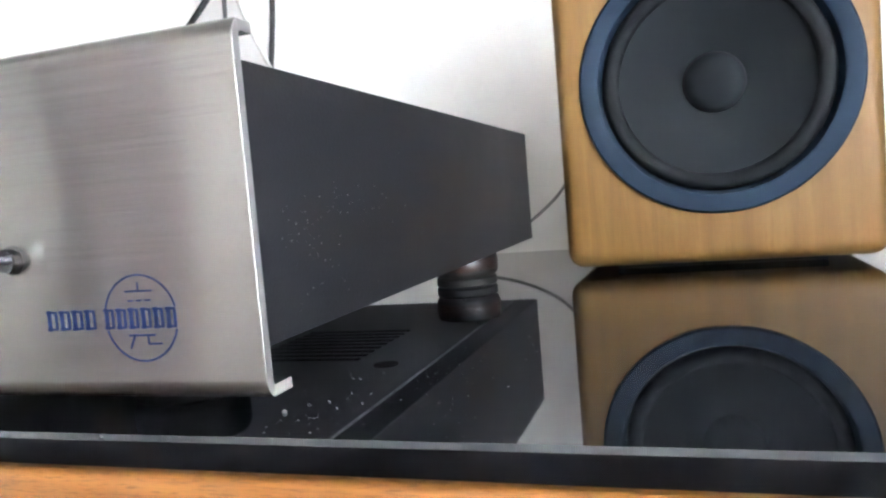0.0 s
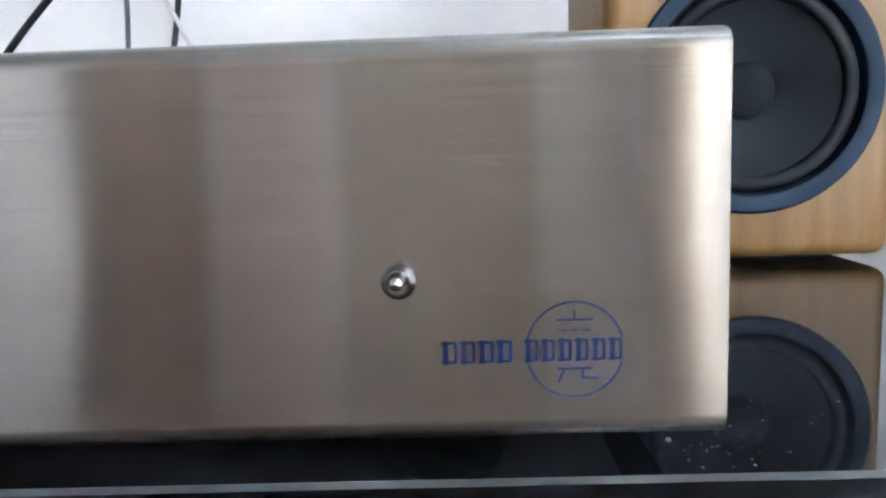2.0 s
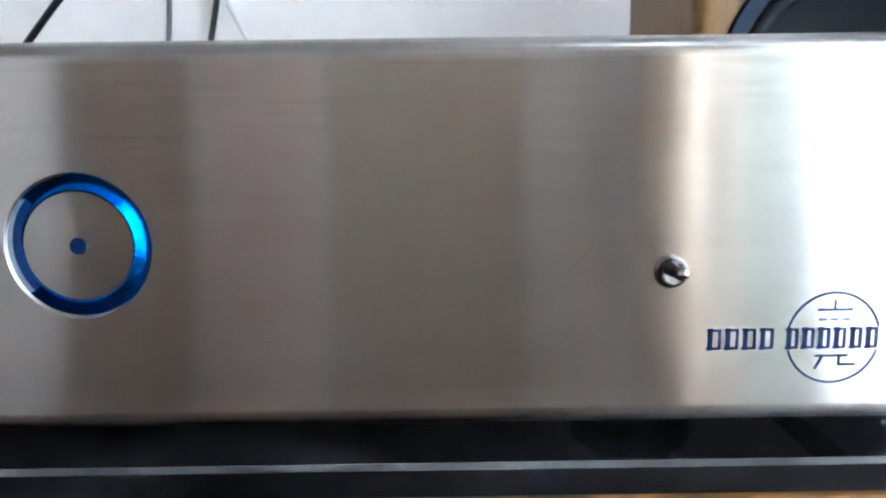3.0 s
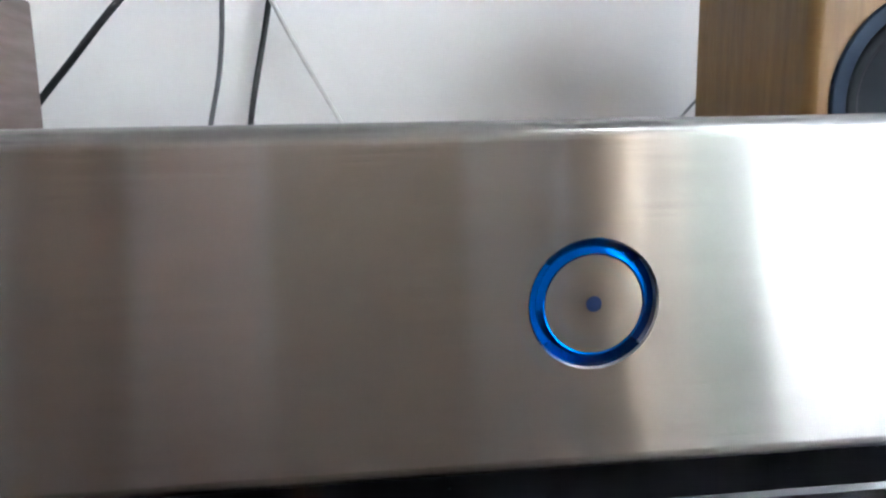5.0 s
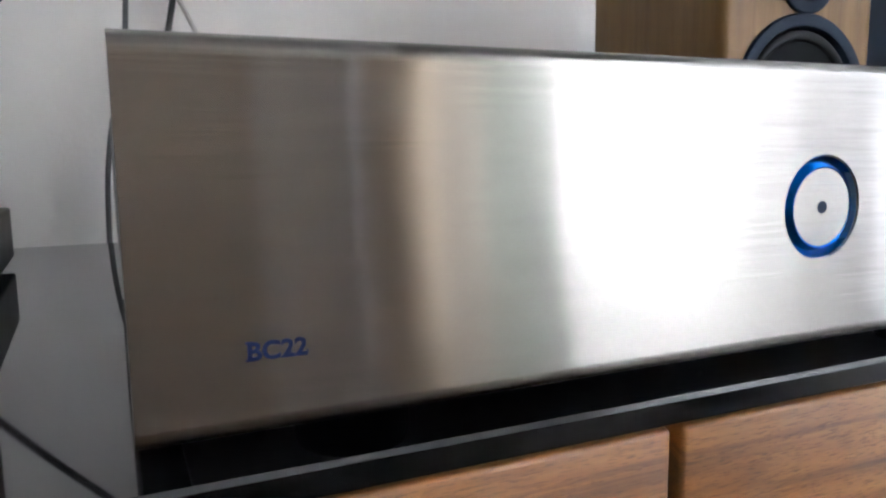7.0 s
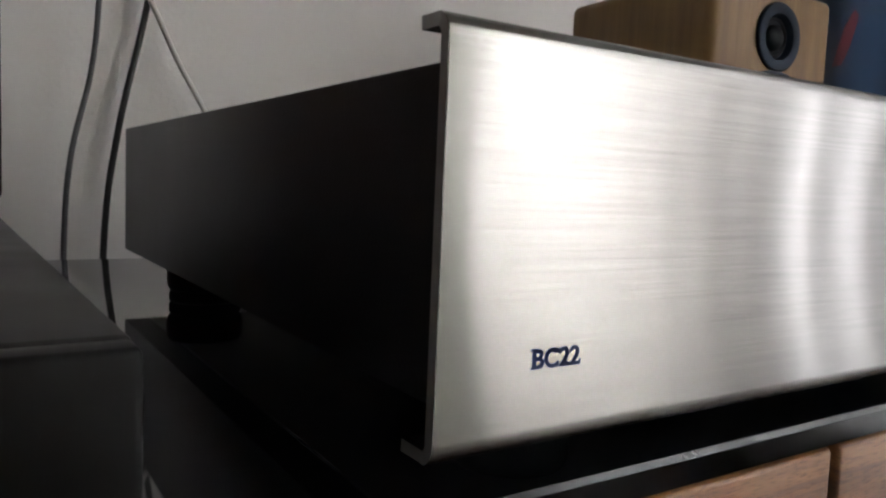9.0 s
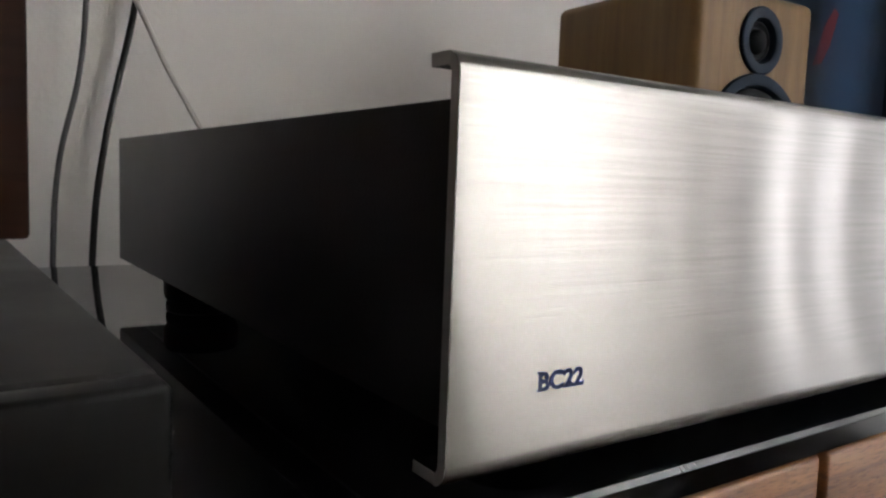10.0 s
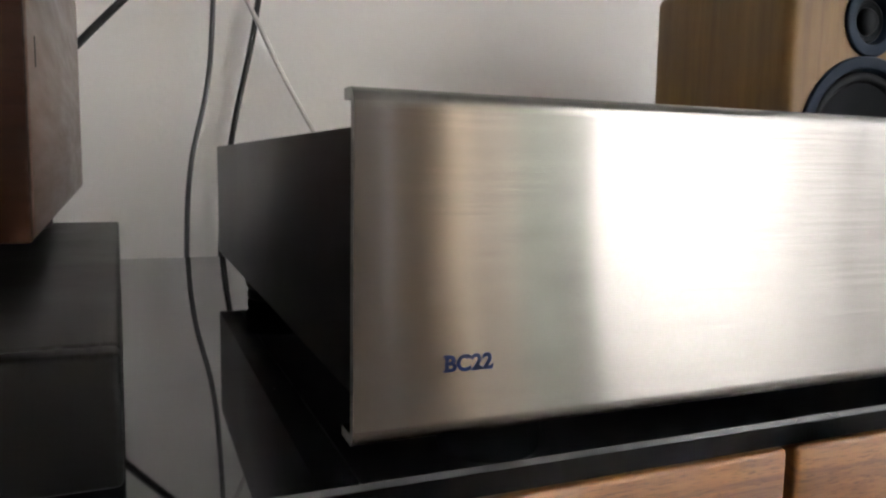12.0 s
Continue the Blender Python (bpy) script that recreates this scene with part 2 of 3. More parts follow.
def part(name, bm, material, parent, label="", at=None, smooth=40):
    ob = new(name, mesh_of(name, bm, material, smooth))
    ob.parent = parent
    if at is not None:
        ob.matrix_local = at
    if label:
        ob["label"] = label
    return ob


def thing(name, label, category, m=None, group="", kind=""):
    e = new(name)
    e.empty_display_size = 0.02
    if m is not None:
        e.matrix_world = m
    return tagged(e, label, category, group, kind)


def box(x0, x1, y0, y1, z0, z1, bev=0.0, seg=2, bm=None):
    out = bm or bmesh.new()
    tmp = bmesh.new()
    bmesh.ops.create_cube(tmp, size=1.0)
    for v in tmp.verts:
        v.co = Vector(((x0 + x1) / 2 + v.co.x * (x1 - x0), (y0 + y1) / 2 + v.co.y * (y1 - y0), (z0 + z1) / 2 + v.co.z * (z1 - z0)))
    if bev:
        bmesh.ops.bevel(tmp, geom=list(tmp.edges), offset=bev, segments=seg, affect="EDGES", profile=0.5)
    return merge(out, tmp)


def merge(out, tmp):
    off = {v: out.verts.new(v.co) for v in tmp.verts}
    for f in tmp.faces:
        out.faces.new([off[v] for v in f.verts])
    tmp.free()
    return out


def lathe(profile, steps=64, bm=None, close=True):
    """Turns (radius, height) pairs about the local z axis."""
    bm = bm or bmesh.new()
    rings = []
    for r, h in profile:
        if r < 1e-6:
            rings.append([bm.verts.new((0, 0, h))])
        else:
            rings.append([bm.verts.new((r * math.cos(2 * math.pi * k / steps), r * math.sin(2 * math.pi * k / steps), h)) for k in range(steps)])
    for a, b in zip(rings, rings[1:]):
        for k in range(steps):
            j = (k + 1) % steps
            if len(a) == 1:
                bm.faces.new((a[0], b[k], b[j]))
            elif len(b) == 1:
                bm.faces.new((a[k], b[0], a[j]))
            else:
                bm.faces.new((a[k], b[k], b[j], a[j]))
    return bm


def tube(points, radius, steps=10, samples=14):
    """A round cable through the points (Catmull-Rom)."""
    P = [Vector(p) for p in points]
    P = [2 * P[0] - P[1]] + P + [2 * P[-1] - P[-2]]
    line = []
    for i in range(1, len(P) - 2):
        for s in range(samples):
            t = s / samples
            a, b, c, d = P[i - 1], P[i], P[i + 1], P[i + 2]
            line.append(0.5 * ((2 * b) + (c - a) * t + (2 * a - 5 * b + 4 * c - d) * t * t + (3 * b - a - 3 * c + d) * t ** 3))
    line.append(P[-2])
    bm = bmesh.new()
    rings = []
    for i, p in enumerate(line):
        d = (line[min(i + 1, len(line) - 1)] - line[max(i - 1, 0)]).normalized()
        u = d.orthogonal().normalized() if i == 0 else (u - d * u.dot(d)).normalized()
        w = d.cross(u)
        rings.append([bm.verts.new(p + radius * (u * math.cos(2 * math.pi * k / steps) + w * math.sin(2 * math.pi * k / steps))) for k in range(steps)])
    for a, b in zip(rings, rings[1:]):
        for k in range(steps):
            j = (k + 1) % steps
            bm.faces.new((a[k], b[k], b[j], a[j]))
    bm.faces.new(rings[0][::-1])
    bm.faces.new(rings[-1])
    return bm


def slab(name, bm, material, label, category, kind="structure"):
    ob = new(name, mesh_of(name, bm, material, 0))
    return tagged(ob, label, category, kind=kind)


FACING = pose(0, 0, 0, 90, 0, 0)      # turns a lathe's z axis towards -y


# ---- room ----
T = 0.12
slab("wall_north", box(XW - T, XE + T, YN, YN + T, ZF, ZC), WHITEWALL, "white plastered wall behind the sideboard", "wall")
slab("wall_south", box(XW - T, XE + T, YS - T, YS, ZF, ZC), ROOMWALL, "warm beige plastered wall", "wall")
slab("wall_west", box(XW - T, XW, YS, YN, ZF, ZC), SIDEWALL, "plastered side wall, greyed to cut bounced light", "wall")
bm = box(XE, XE + T, YS, WY0, ZF, ZC)
box(XE, XE + T, WY1, YN, ZF, ZC, bm=bm)
box(XE, XE + T, WY0, WY1, ZF, WZ0, bm=bm)
box(XE, XE + T, WY0, WY1, WZ1, ZC, bm=bm)
slab("wall_east", bm, WHITEWALL, "white plastered wall with a wide window opening", "wall")
slab("floor", box(XW - T, XE + T, YS - T, YN + T, ZF - 0.1, ZF), FLOORWOOD, "brown wooden floor", "floor")
slab("ceiling", box(XW - T, XE + T, YS - T, YN + T, ZC, ZC + 0.1), CEIL, "white plastered ceiling, greyed to cut bounced light", "ceiling")
slab("ground", box(-60, 60, -60, 60, -1.2, -1.0), ROOMWALL, "pale ground outside the house", "ground")
win = thing("window_1", "wide white-framed window letting in daylight", "window", pose(XE, 0, 0), kind="structure")
ym = (WY0 + WY1) / 2
for y0, y1 in ((WY0, WY0 + 0.07), (ym - 0.05, ym + 0.05), (WY1 - 0.07, WY1)):
    part("window_frame", box(0.03, 0.09, y0, y1, WZ0 + 0.07, WZ1 - 0.07, 0.006), PAINT, win)
for z0, z1 in ((WZ0, WZ0 + 0.07), (WZ1 - 0.07, WZ1)):
    part("window_frame", box(0.03, 0.09, WY0, WY1, z0, z1, 0.006), PAINT, win)
for y0, y1 in ((WY0 + 0.07, ym - 0.05), (ym + 0.05, WY1 - 0.07)):
    p = part("pane", box(0.055, 0.061, y0, y1, WZ0 + 0.07, WZ1 - 0.07), PANE, win, smooth=0)
    p.visible_shadow = False
part("window_sill", box(-0.12, 0.03, WY0 - 0.03, WY1 + 0.03, WZ0 - 0.035, WZ0 - 0.002, 0.006), PAINT, win)

def curtain(y0, y1, x, z0, z1, folds, depth, material, label):
    bm = bmesh.new()
    n, rows = folds * 8, 6
    grid = []
    for r in range(rows + 1):
        z = z0 + (z1 - z0) * r / rows
        grid.append([bm.verts.new((x + depth * (0.6 + 0.4 * (1 - r / rows)) * math.sin(2 * math.pi * folds * k / n + 0.3 * math.sin(k * 0.7)), y0 + (y1 - y0) * k / n, z)) for k in range(n + 1)])
    for a, b in zip(grid, grid[1:]):
        for k in range(n):
            bm.faces.new((a[k], a[k + 1], b[k + 1], b[k]))
    return tagged(new("curtain", mesh_of("curtain", bm, material, 80)), label, "curtain")


curtain(-2.66, -1.99, XE - 0.10, ZF + 0.03, 1.88, 6, 0.025, SHEER, "sheer pale green curtain drawn over part of window")
# Two unseen voile layers, added to tame the window's glare in the steel.
curtain(-1.97, -0.10, XE - 0.10, ZF + 0.03, 1.88, 15, 0.03, VOILE, "voile layer added to dim and spread the window light")
curtain(-1.98, -0.80, XE - 0.17, ZF + 0.03, 1.88, 9, 0.03, VEIL, "second voile layer added to dim the window further")
curtain(-3.13, -2.68, XE - 0.10, ZF + 0.03, 1.88, 6, 0.02, DRAPE, "gathered tan curtain over the window")
curtain(-4.35, -3.15, XE - 0.10, ZF + 0.03, 1.88, 14, 0.035, GOLDCLOTH, "thick golden brown curtain over the window")


def wardrobe(y, width, depth, height, material, label):
    """Two-door cupboard against the west wall; y: its northern end."""
    robe = thing("wardrobe", label, "wardrobe", pose(XW + 0.002, y, ZF))
    part("body", box(0, depth, -width, 0, 0.0, height, 0.006), material, robe)
    for y0, y1, yh in ((-width + 0.005, -width / 2 - 0.003, -width / 2 - 0.05), (-width / 2 + 0.003, -0.005, -width / 2 + 0.03)):
        d = part("door", box(depth + 0.001, depth + 0.022, y0, y1, 0.08, height - 0.02, 0.004), material, robe)
        part("handle", box(depth + 0.022, depth + 0.04, yh, yh + 0.02, 0.95, 1.15, 0.004), CHROME, d)


wardrobe(-3.22, 1.2, 0.2, 2.1, DOORWOOD, "shallow dark brown wooden wardrobe in the corner")
# Unseen filler cupboard, added as a dark band for the steel to mirror.
wardrobe(-1.80, 0.52, 0.1, 2.0, MAUVE, "mauve grey cupboard added as a dark band to reflect")


def room_door(name, label, m, half, leaf):
    d = thing(name, label, "door", m, kind="structure")
    part("leaf", box(-half, half, 0.004, 0.044, 0.006, 2.02, 0.004), leaf, d)
    for x in (-half - 0.04, half + 0.04):
        part("door_frame", box(x - 0.037, x + 0.037, 0.003, 0.06, 0.0, 2.10, 0.004), PAINT, d)
    part("door_frame", box(-half - 0.002, half + 0.002, 0.003, 0.06, 2.026, 2.10, 0.004), PAINT, d)
    part("handle", lathe([(0, 0), (0.012, 0), (0.012, 0.05), (0.02, 0.055), (0.02, 0.075), (0, 0.08)], 24), CHROME, d, at=pose(half - 0.055, 0.044, 1.02, -90, 0, 0))


room_door("door_1", "closed pinkish beige door with white frame", pose(-1.02, YS, ZF), 0.33, ROBE)
# Pale unseen door, added only to brighten what the steel plate mirrors.
room_door("filler_door", "off-white door added to brighten the steel plate's reflection", pose(0.97, YS, ZF), 0.27, WHITEPAINT)
room_door("door_2", "closed white painted door with white frame", pose(XW, -2.77, ZF, 0, 0, -90), 0.29, WHITEPAINT)

# ---- sideboard and its glass top ----
TX0, TX1, TY0, TY1 = -0.9625, 1.30, -0.0015, 0.505
board = thing("sideboard", "long low sideboard with warm brown wooden fronts", "sideboard", pose(0, 0, ZF))
part("body", box(TX0 + 0.01, TX1 - 0.01, 0.02, TY1 - 0.004, 0.09, -ZF - 0.0095, 0.003), SOOT, board, "black lacquered carcass")
PITCH, GAP = 0.4513, 0.0044
for k in range(5):
    xa, xb = TX0 + k * PITCH + GAP / 2, TX0 + (k + 1) * PITCH - GAP / 2
    part("drawer_front", box(xa, xb, 0.0008, 0.0195, -ZF - 0.2, -ZF - 0.0112, 0.0022, 3), TEAK, board, "brown wooden drawer front with rounded edges")
    part("drawer_front", box(xa, xb, 0.0008, 0.0195, 0.095, -ZF - 0.205, 0.0022, 3), TEAK, board, "brown wooden drawer front with rounded edges")
for x in (TX0 + 0.06, TX1 - 0.06):
    for y in (0.06, TY1 - 0.06):
        part("leg", lathe([(0, 0), (0.018, 0), (0.024, 0.09), (0, 0.09)], 20), SOOT, board, at=pose(x, y, 0))

top = thing("glass_top", "glossy black glass top with ground edge, dusty", "tabletop", pose(0, 0, 0))
TH, CH = 0.0085, 0.0014
bm = bmesh.new()
prof = [(TY0 + CH + 0.0001, 0.0), (TY1, 0.0), (TY1, -TH), (TY0, -TH), (TY0 + 0.0001, -CH - 0.0001)]
a = [bm.verts.new((TX0, y, z)) for y, z in prof]
b = [bm.verts.new((TX1, y, z)) for y, z in prof]
for i in range(4):
    bm.faces.new((a[i], a[i + 1], b[i + 1], b[i]))
bm.faces.new(a)
bm.faces.new(b[::-1])
part("glass_sheet", bm, GLASS, top, smooth=0)
part("front_edge", box(TX0, TX1, TY0 - 0.0003, TY0 - 0.00005, -TH, -CH, 0, 1), POLISHED, top, "polished black front edge", smooth=0)
bm = bmesh.new()
bm.faces.new([bm.verts.new(c) for c in ((TX0, TY0, -CH), (TX1, TY0, -CH), (TX1, TY0 + CH, 0), (TX0, TY0 + CH, 0))])
part("ground_edge", bm, EDGE, top, "grey ground chamfer", smooth=0)

# ---- amplifier ----
PW, PZ0, PZ1 = 0.2204, 0.0092, 0.1056
RX, RZ, RR = -0.0008, 0.0572, 0.0179      # round recess in the front plate
amp = thing("amplifier", "hi-fi amplifier with brushed steel front plate and black case", "amplifier", pose(0, 0, 0))


def faceplate():
    th, r, lip_t, lip_b = 0.0030, 0.0052, 0.0118, 0.0140
    outer, inner = [], []
    n = 8
    outer.append((lip_b, PZ0))
    outer += [(r - r * math.sin(k / n * math.pi / 2), PZ0 + r - r * math.cos(k / n * math.pi / 2)) for k in range(n + 1)]
    i_front = len(outer) - 1
    outer += [(r - r * math.cos(k / n * math.pi / 2), PZ1 - r + r * math.sin(k / n * math.pi / 2)) for k in range(n + 1)]
    outer.append((lip_t, PZ1))
    ri = r - th
    inner.append((lip_b, PZ0 + th))
    inner += [(r - ri * math.sin(k / n * math.pi / 2), PZ0 + r - ri * math.cos(k / n * math.pi / 2)) for k in range(n + 1)]
    inner += [(r - ri * math.cos(k / n * math.pi / 2), PZ1 - r + ri * math.sin(k / n * math.pi / 2)) for k in range(n + 1)]
    inner.append((lip_t, PZ1 - th))
    e = 0.0002

    def inset(x, z):
        """How far the rounded corners of the plate draw in from its ends."""
        big, small = (0.0018, 0.0012) if x > 0 else (0.0006, 0.0006)
        up, down = z - (PZ1 - big), (PZ0 + small) - z
        if up > 0:
            return big - math.sqrt(max(big ** 2 - up ** 2, 0.0))
        return small - math.sqrt(max(small ** 2 - down ** 2, 0.0)) if down > 0 else 0.0

    bm = bmesh.new()
    xs = (-PW, -PW + e, PW - e, PW)
    N = len(outer)
    rows_o, rows_i = [], []
    for x in xs:
        sh = e if abs(x) >= PW - 1e-9 else 0.0
        rows_o.append([bm.verts.new((x - math.copysign(inset(x, z), x), y + sh * 0.8, z)) for y, z in outer])
    for x in (-PW, PW):
        rows_i.append([bm.verts.new((x - math.copysign(inset(x, zo), x), y, z)) for (y, z), (_, zo) in zip(inner, outer)])
    for s in range(3):
        A, B = rows_o[s], rows_o[s + 1]
        for j in range(N - 1):
            if s == 1 and j == i_front:
                continue
            bm.faces.new((A[j], B[j], B[j + 1], A[j + 1]))
    # flat front with the round hole
    A, B = rows_o[1], rows_o[2]
    bl, tl, br, tr = A[i_front], A[i_front + 1], B[i_front], B[i_front + 1]
    S = 0.03
    sq = {}
    for sx in (-1, 1):
        sq[sx] = (bm.verts.new((RX + sx * S, 0, bl.co.z)), bm.verts.new((RX + sx * S, 0, tl.co.z)))
    bm.faces.new((bl, sq[-1][0], sq[-1][1], tl))
    bm.faces.new((sq[1][0], br, tr, sq[1][1]))
    M = 96
    circ = [bm.verts.new((RX + RR * math.cos(2 * math.pi * k / M), 0, RZ + RR * math.sin(2 * math.pi * k / M))) for k in range(M)]
    zc0, zc1 = bl.co.z, tl.co.z
    rim = []
    for k in range(M):
        c, s = math.cos(2 * math.pi * (k) / M), math.sin(2 * math.pi * (k) / M)
        fx = S / abs(c) if abs(c) > 1e-6 else 1e9
        fz = ((zc1 - RZ) if s > 0 else (RZ - zc0)) / abs(s) if abs(s) > 1e-6 else 1e9
        f = min(fx, fz)
        rim.append(bm.verts.new((RX + f * c, 0, RZ + f * s)))
    for k in range(M):
        j = (k + 1) % M
        bm.faces.new((circ[k], rim[k], rim[j], circ[j]))
    for sx in (-1, 1):
        for q, zc in ((0, zc0), (1, zc1)):
            near = [v for v in rim if abs(abs(v.co.x - RX) - S) < 1e-6 and (v.co.x - RX) * sx > 0]
            side = max(near, key=lambda v: v.co.z) if q else min(near, key=lambda v: v.co.z)
            flat = [v for v in rim if abs(v.co.z - zc) < 1e-6 and (v.co.x - RX) * sx > 0]
            if flat:
                edge = max(flat, key=lambda v: abs(v.co.x))
                if edge is not side:
                    bm.faces.new((sq[sx][q], side, edge))
    mid = [bm.verts.new((RX + (v.co.x - RX) * 0.968, 0.0006, RZ + (v.co.z - RZ) * 0.968)) for v in circ]
    for k in range(M):
        j = (k + 1) % M
        bm.faces.new((circ[k], circ[j], mid[j], mid[k]))
    circ = mid
    back = [bm.verts.new((v.co.x, 0.0029, v.co.z)) for v in circ]
    for k in range(M):
        j = (k + 1) % M
        bm.faces.new((circ[k], circ[j], back[j], back[k]))
    # inside and ends
    for j in range(N - 1):
        bm.faces.new((rows_i[0][j], rows_i[0][j + 1], rows_i[1][j + 1], rows_i[1][j]))
    for q, (ro, ri_) in enumerate(((rows_o[0], rows_i[0]), (rows_o[3], rows_i[1]))):
        for j in range(N - 1):
            bm.faces.new((ro[j], ro[j + 1], ri_[j + 1], ri_[j]))
    for j in (0, N - 1):
        bm.faces.new((rows_o[0][j], rows_o[1][j], rows_o[2][j], rows_o[3][j], rows_i[1][j], rows_i[0][j]))
    uv = bm.loops.layers.uv.new("UVMap")
    for f in bm.faces:
        for l in f.loops:
            l[uv].uv = (l.vert.co.x, l.vert.co.z - l.vert.co.y * 0.6)
    return bm


plate = part("front_plate", faceplate(), STEEL, amp, "brushed stainless steel plate with folded edges", smooth=35)
plate.data.materials.append(CUTSTEEL)
for poly in plate.data.polygons:
    if abs(poly.normal.x) > 0.75 or poly.center.y > 0.0115:
        poly.material_index = 1
part("case", box(-0.2185, 0.2185, 0.0034, 0.3620, 0.0220, 0.0955, 0.0005, 2), CHASSIS, amp, "black textured metal case")
bottom = part("bottom_panel", box(-0.205, 0.205, 0.02, 0.352, 0.0205, 0.0218, 0.0003, 1), UNDERSIDE, amp, "bare zinc bottom panel")
for k in range(9):
    part("vent_slot", box(0.10, 0.165, 0.17 + 0.009 * k, 0.1735 + 0.009 * k, 0.0198, 0.0204, 0.0002, 1), BLACK, bottom)
part("screw_hole", lathe([(0, 0), (0.006, 0), (0.006, 0.0006), (0, 0.0006)], 24), BLACK, bottom, at=pose(0.184, 0.16, 0.0197))

# round blue ring and button in the recess
ring_profile = [(0.0173, -0.0029), (0.0171, -0.0028), (0.0155, -0.0013), (0.0138, -0.0002), (0.0135, -0.0003), (0.0134, -0.0029)]
ring = part("indicator_ring", lathe(ring_profile, 96), BLUE, amp, "blue anodised ring", at=pose(RX, 0, RZ) @ FACING, smooth=25)
btn = lathe([(0.0133, -0.0028), (0.0133, -0.0004), (0.01325, -0.0003), (0.0022, -0.0003), (0, -0.0003)], 96)
bmesh.ops.transform(btn, matrix=FACING, verts=btn.verts)
uv = btn.loops.layers.uv.new("UVMap")
for f in btn.faces:
    for l in f.loops:
        l[uv].uv = (l.vert.co.x, l.vert.co.z)
part("power_button", btn, STEEL, amp, "round steel button", at=pose(RX, 0, RZ), smooth=25)
part("indicator_lamp", lathe([(0.0022, -0.0004), (0.0021, -0.00015), (0.0012, -0.0001), (0, -0.0001)], 32), LAMPBLUE, amp, "small dark blue dot", at=pose(RX, 0, RZ) @ FACING)

# toggle switch
SX, SZ = 0.1432, 0.0490
switch = part("toggle_switch", lathe([(0.0041, -0.0005), (0.0041, 0.0004), (0.0034, 0.0006), (0.0034, 0.0012), (0.0031, 0.0014), (0.0034, 0.0016), (0.0034, 0.0021), (0.0031, 0.0023), (0.0034, 0.0025), (0.0032, 0.0030), (0.0022, 0.0031), (0, 0.0022)], 40), NICKEL, amp, "dark threaded metal bushing", at=pose(SX, 0, SZ) @ FACING)
lever = [(0.0011, 0.0), (0.0012, 0.002), (0.0015, 0.0055), (0.0017, 0.0072), (0.0016, 0.0081), (0.0012, 0.0088), (0.0006, 0.0091), (0, 0.0092)]
part("lever", lathe(lever, 32), CHROME, switch, "polished steel lever", at=pose(0, 0, 0.0012, -9, 1, 0))

# engraved marks: a circle emblem crossed by a row of plain letter blocks, in blue
EX, EZ, ER = 0.1843, 0.0316, 0.0115


def strip(pts, w, bm, y=-0.00012):
    """Flat stroke of width w along (x, z) points on the front plate."""
    for (x0, z0), (x1, z1) in zip(pts, pts[1:]):
        d = Vector((x1 - x0, z1 - z0)).normalized() * w / 2
        n = Vector((-d.y, d.x))
        q = [(x0 - d.x + n.x, z0 - d.y + n.y), (x1 + d.x + n.x, z1 + d.y + n.y), (x1 + d.x - n.x, z1 + d.y - n.y), (x0 - d.x - n.x, z0 - d.y - n.y)]
        f = [bm.verts.new((x, y, z)) for x, z in q]
        g = [bm.verts.new((x, 0.0002, z)) for x, z in q]
        bm.faces.new(f)
        for i in range(4):
            bm.faces.new((f[i], f[(i + 1) % 4], g[(i + 1) % 4], g[i]))
    return bm


def arc_band(a0, a1, w, n=28, y=-0.00012):
    """One connected raised arc of width w round the emblem's centre."""
    bm = bmesh.new()
    rows = []
    for k in range(n + 1):
        a = radians(a0 + (a1 - a0) * k / n)
        c, q = math.cos(a), math.sin(a)
        rows.append([bm.verts.new((EX + r * c, d, EZ + r * q)) for r, d in ((ER - w / 2, 0.0002), (ER - w / 2, y), (ER + w / 2, y), (ER + w / 2, 0.0002))])
    for p, q in zip(rows, rows[1:]):
        for i in range(3):
            bm.faces.new((p[i], p[i + 1], q[i + 1], q[i]))
    return bm


em = part("emblem", arc_band(14, 166, 0.0005), INK, amp, "engraved blue circle emblem", smooth=0)
part("stroke", arc_band(196, 344, 0.0005), INK, em, smooth=0)
part("stroke", strip([(EX - 0.0040, EZ + 0.0072), (EX + 0.0042, EZ + 0.0072)], 0.0005, bmesh.new()), INK, em, smooth=0)
part("stroke", strip([(EX, EZ + 0.0072), (EX, EZ + 0.0094)], 0.0004, bmesh.new()), INK, em, smooth=0)
for k in (-1, 0, 1):
    part("stroke", strip([(EX - 0.0007 + k * 0.0028, EZ + 0.0047), (EX + 0.0007 + k * 0.0028, EZ + 0.0047)], 0.00045, bmesh.new()), INK, em, smooth=0)
part("stroke", strip([(EX - 0.0040, EZ - 0.0046), (EX + 0.0038, EZ - 0.0046)], 0.0005, bmesh.new()), INK, em, smooth=0)
part("stroke", strip([(EX - 0.0024, EZ - 0.0046), (EX - 0.0040, EZ - 0.0078)], 0.0006, bmesh.new()), INK, em, smooth=0)
part("stroke", strip([(EX + 0.0018, EZ - 0.0046), (EX + 0.0018, EZ - 0.0069), (EX + 0.0058, EZ - 0.0069)], 0.0005, bmesh.new()), INK, em, smooth=0)


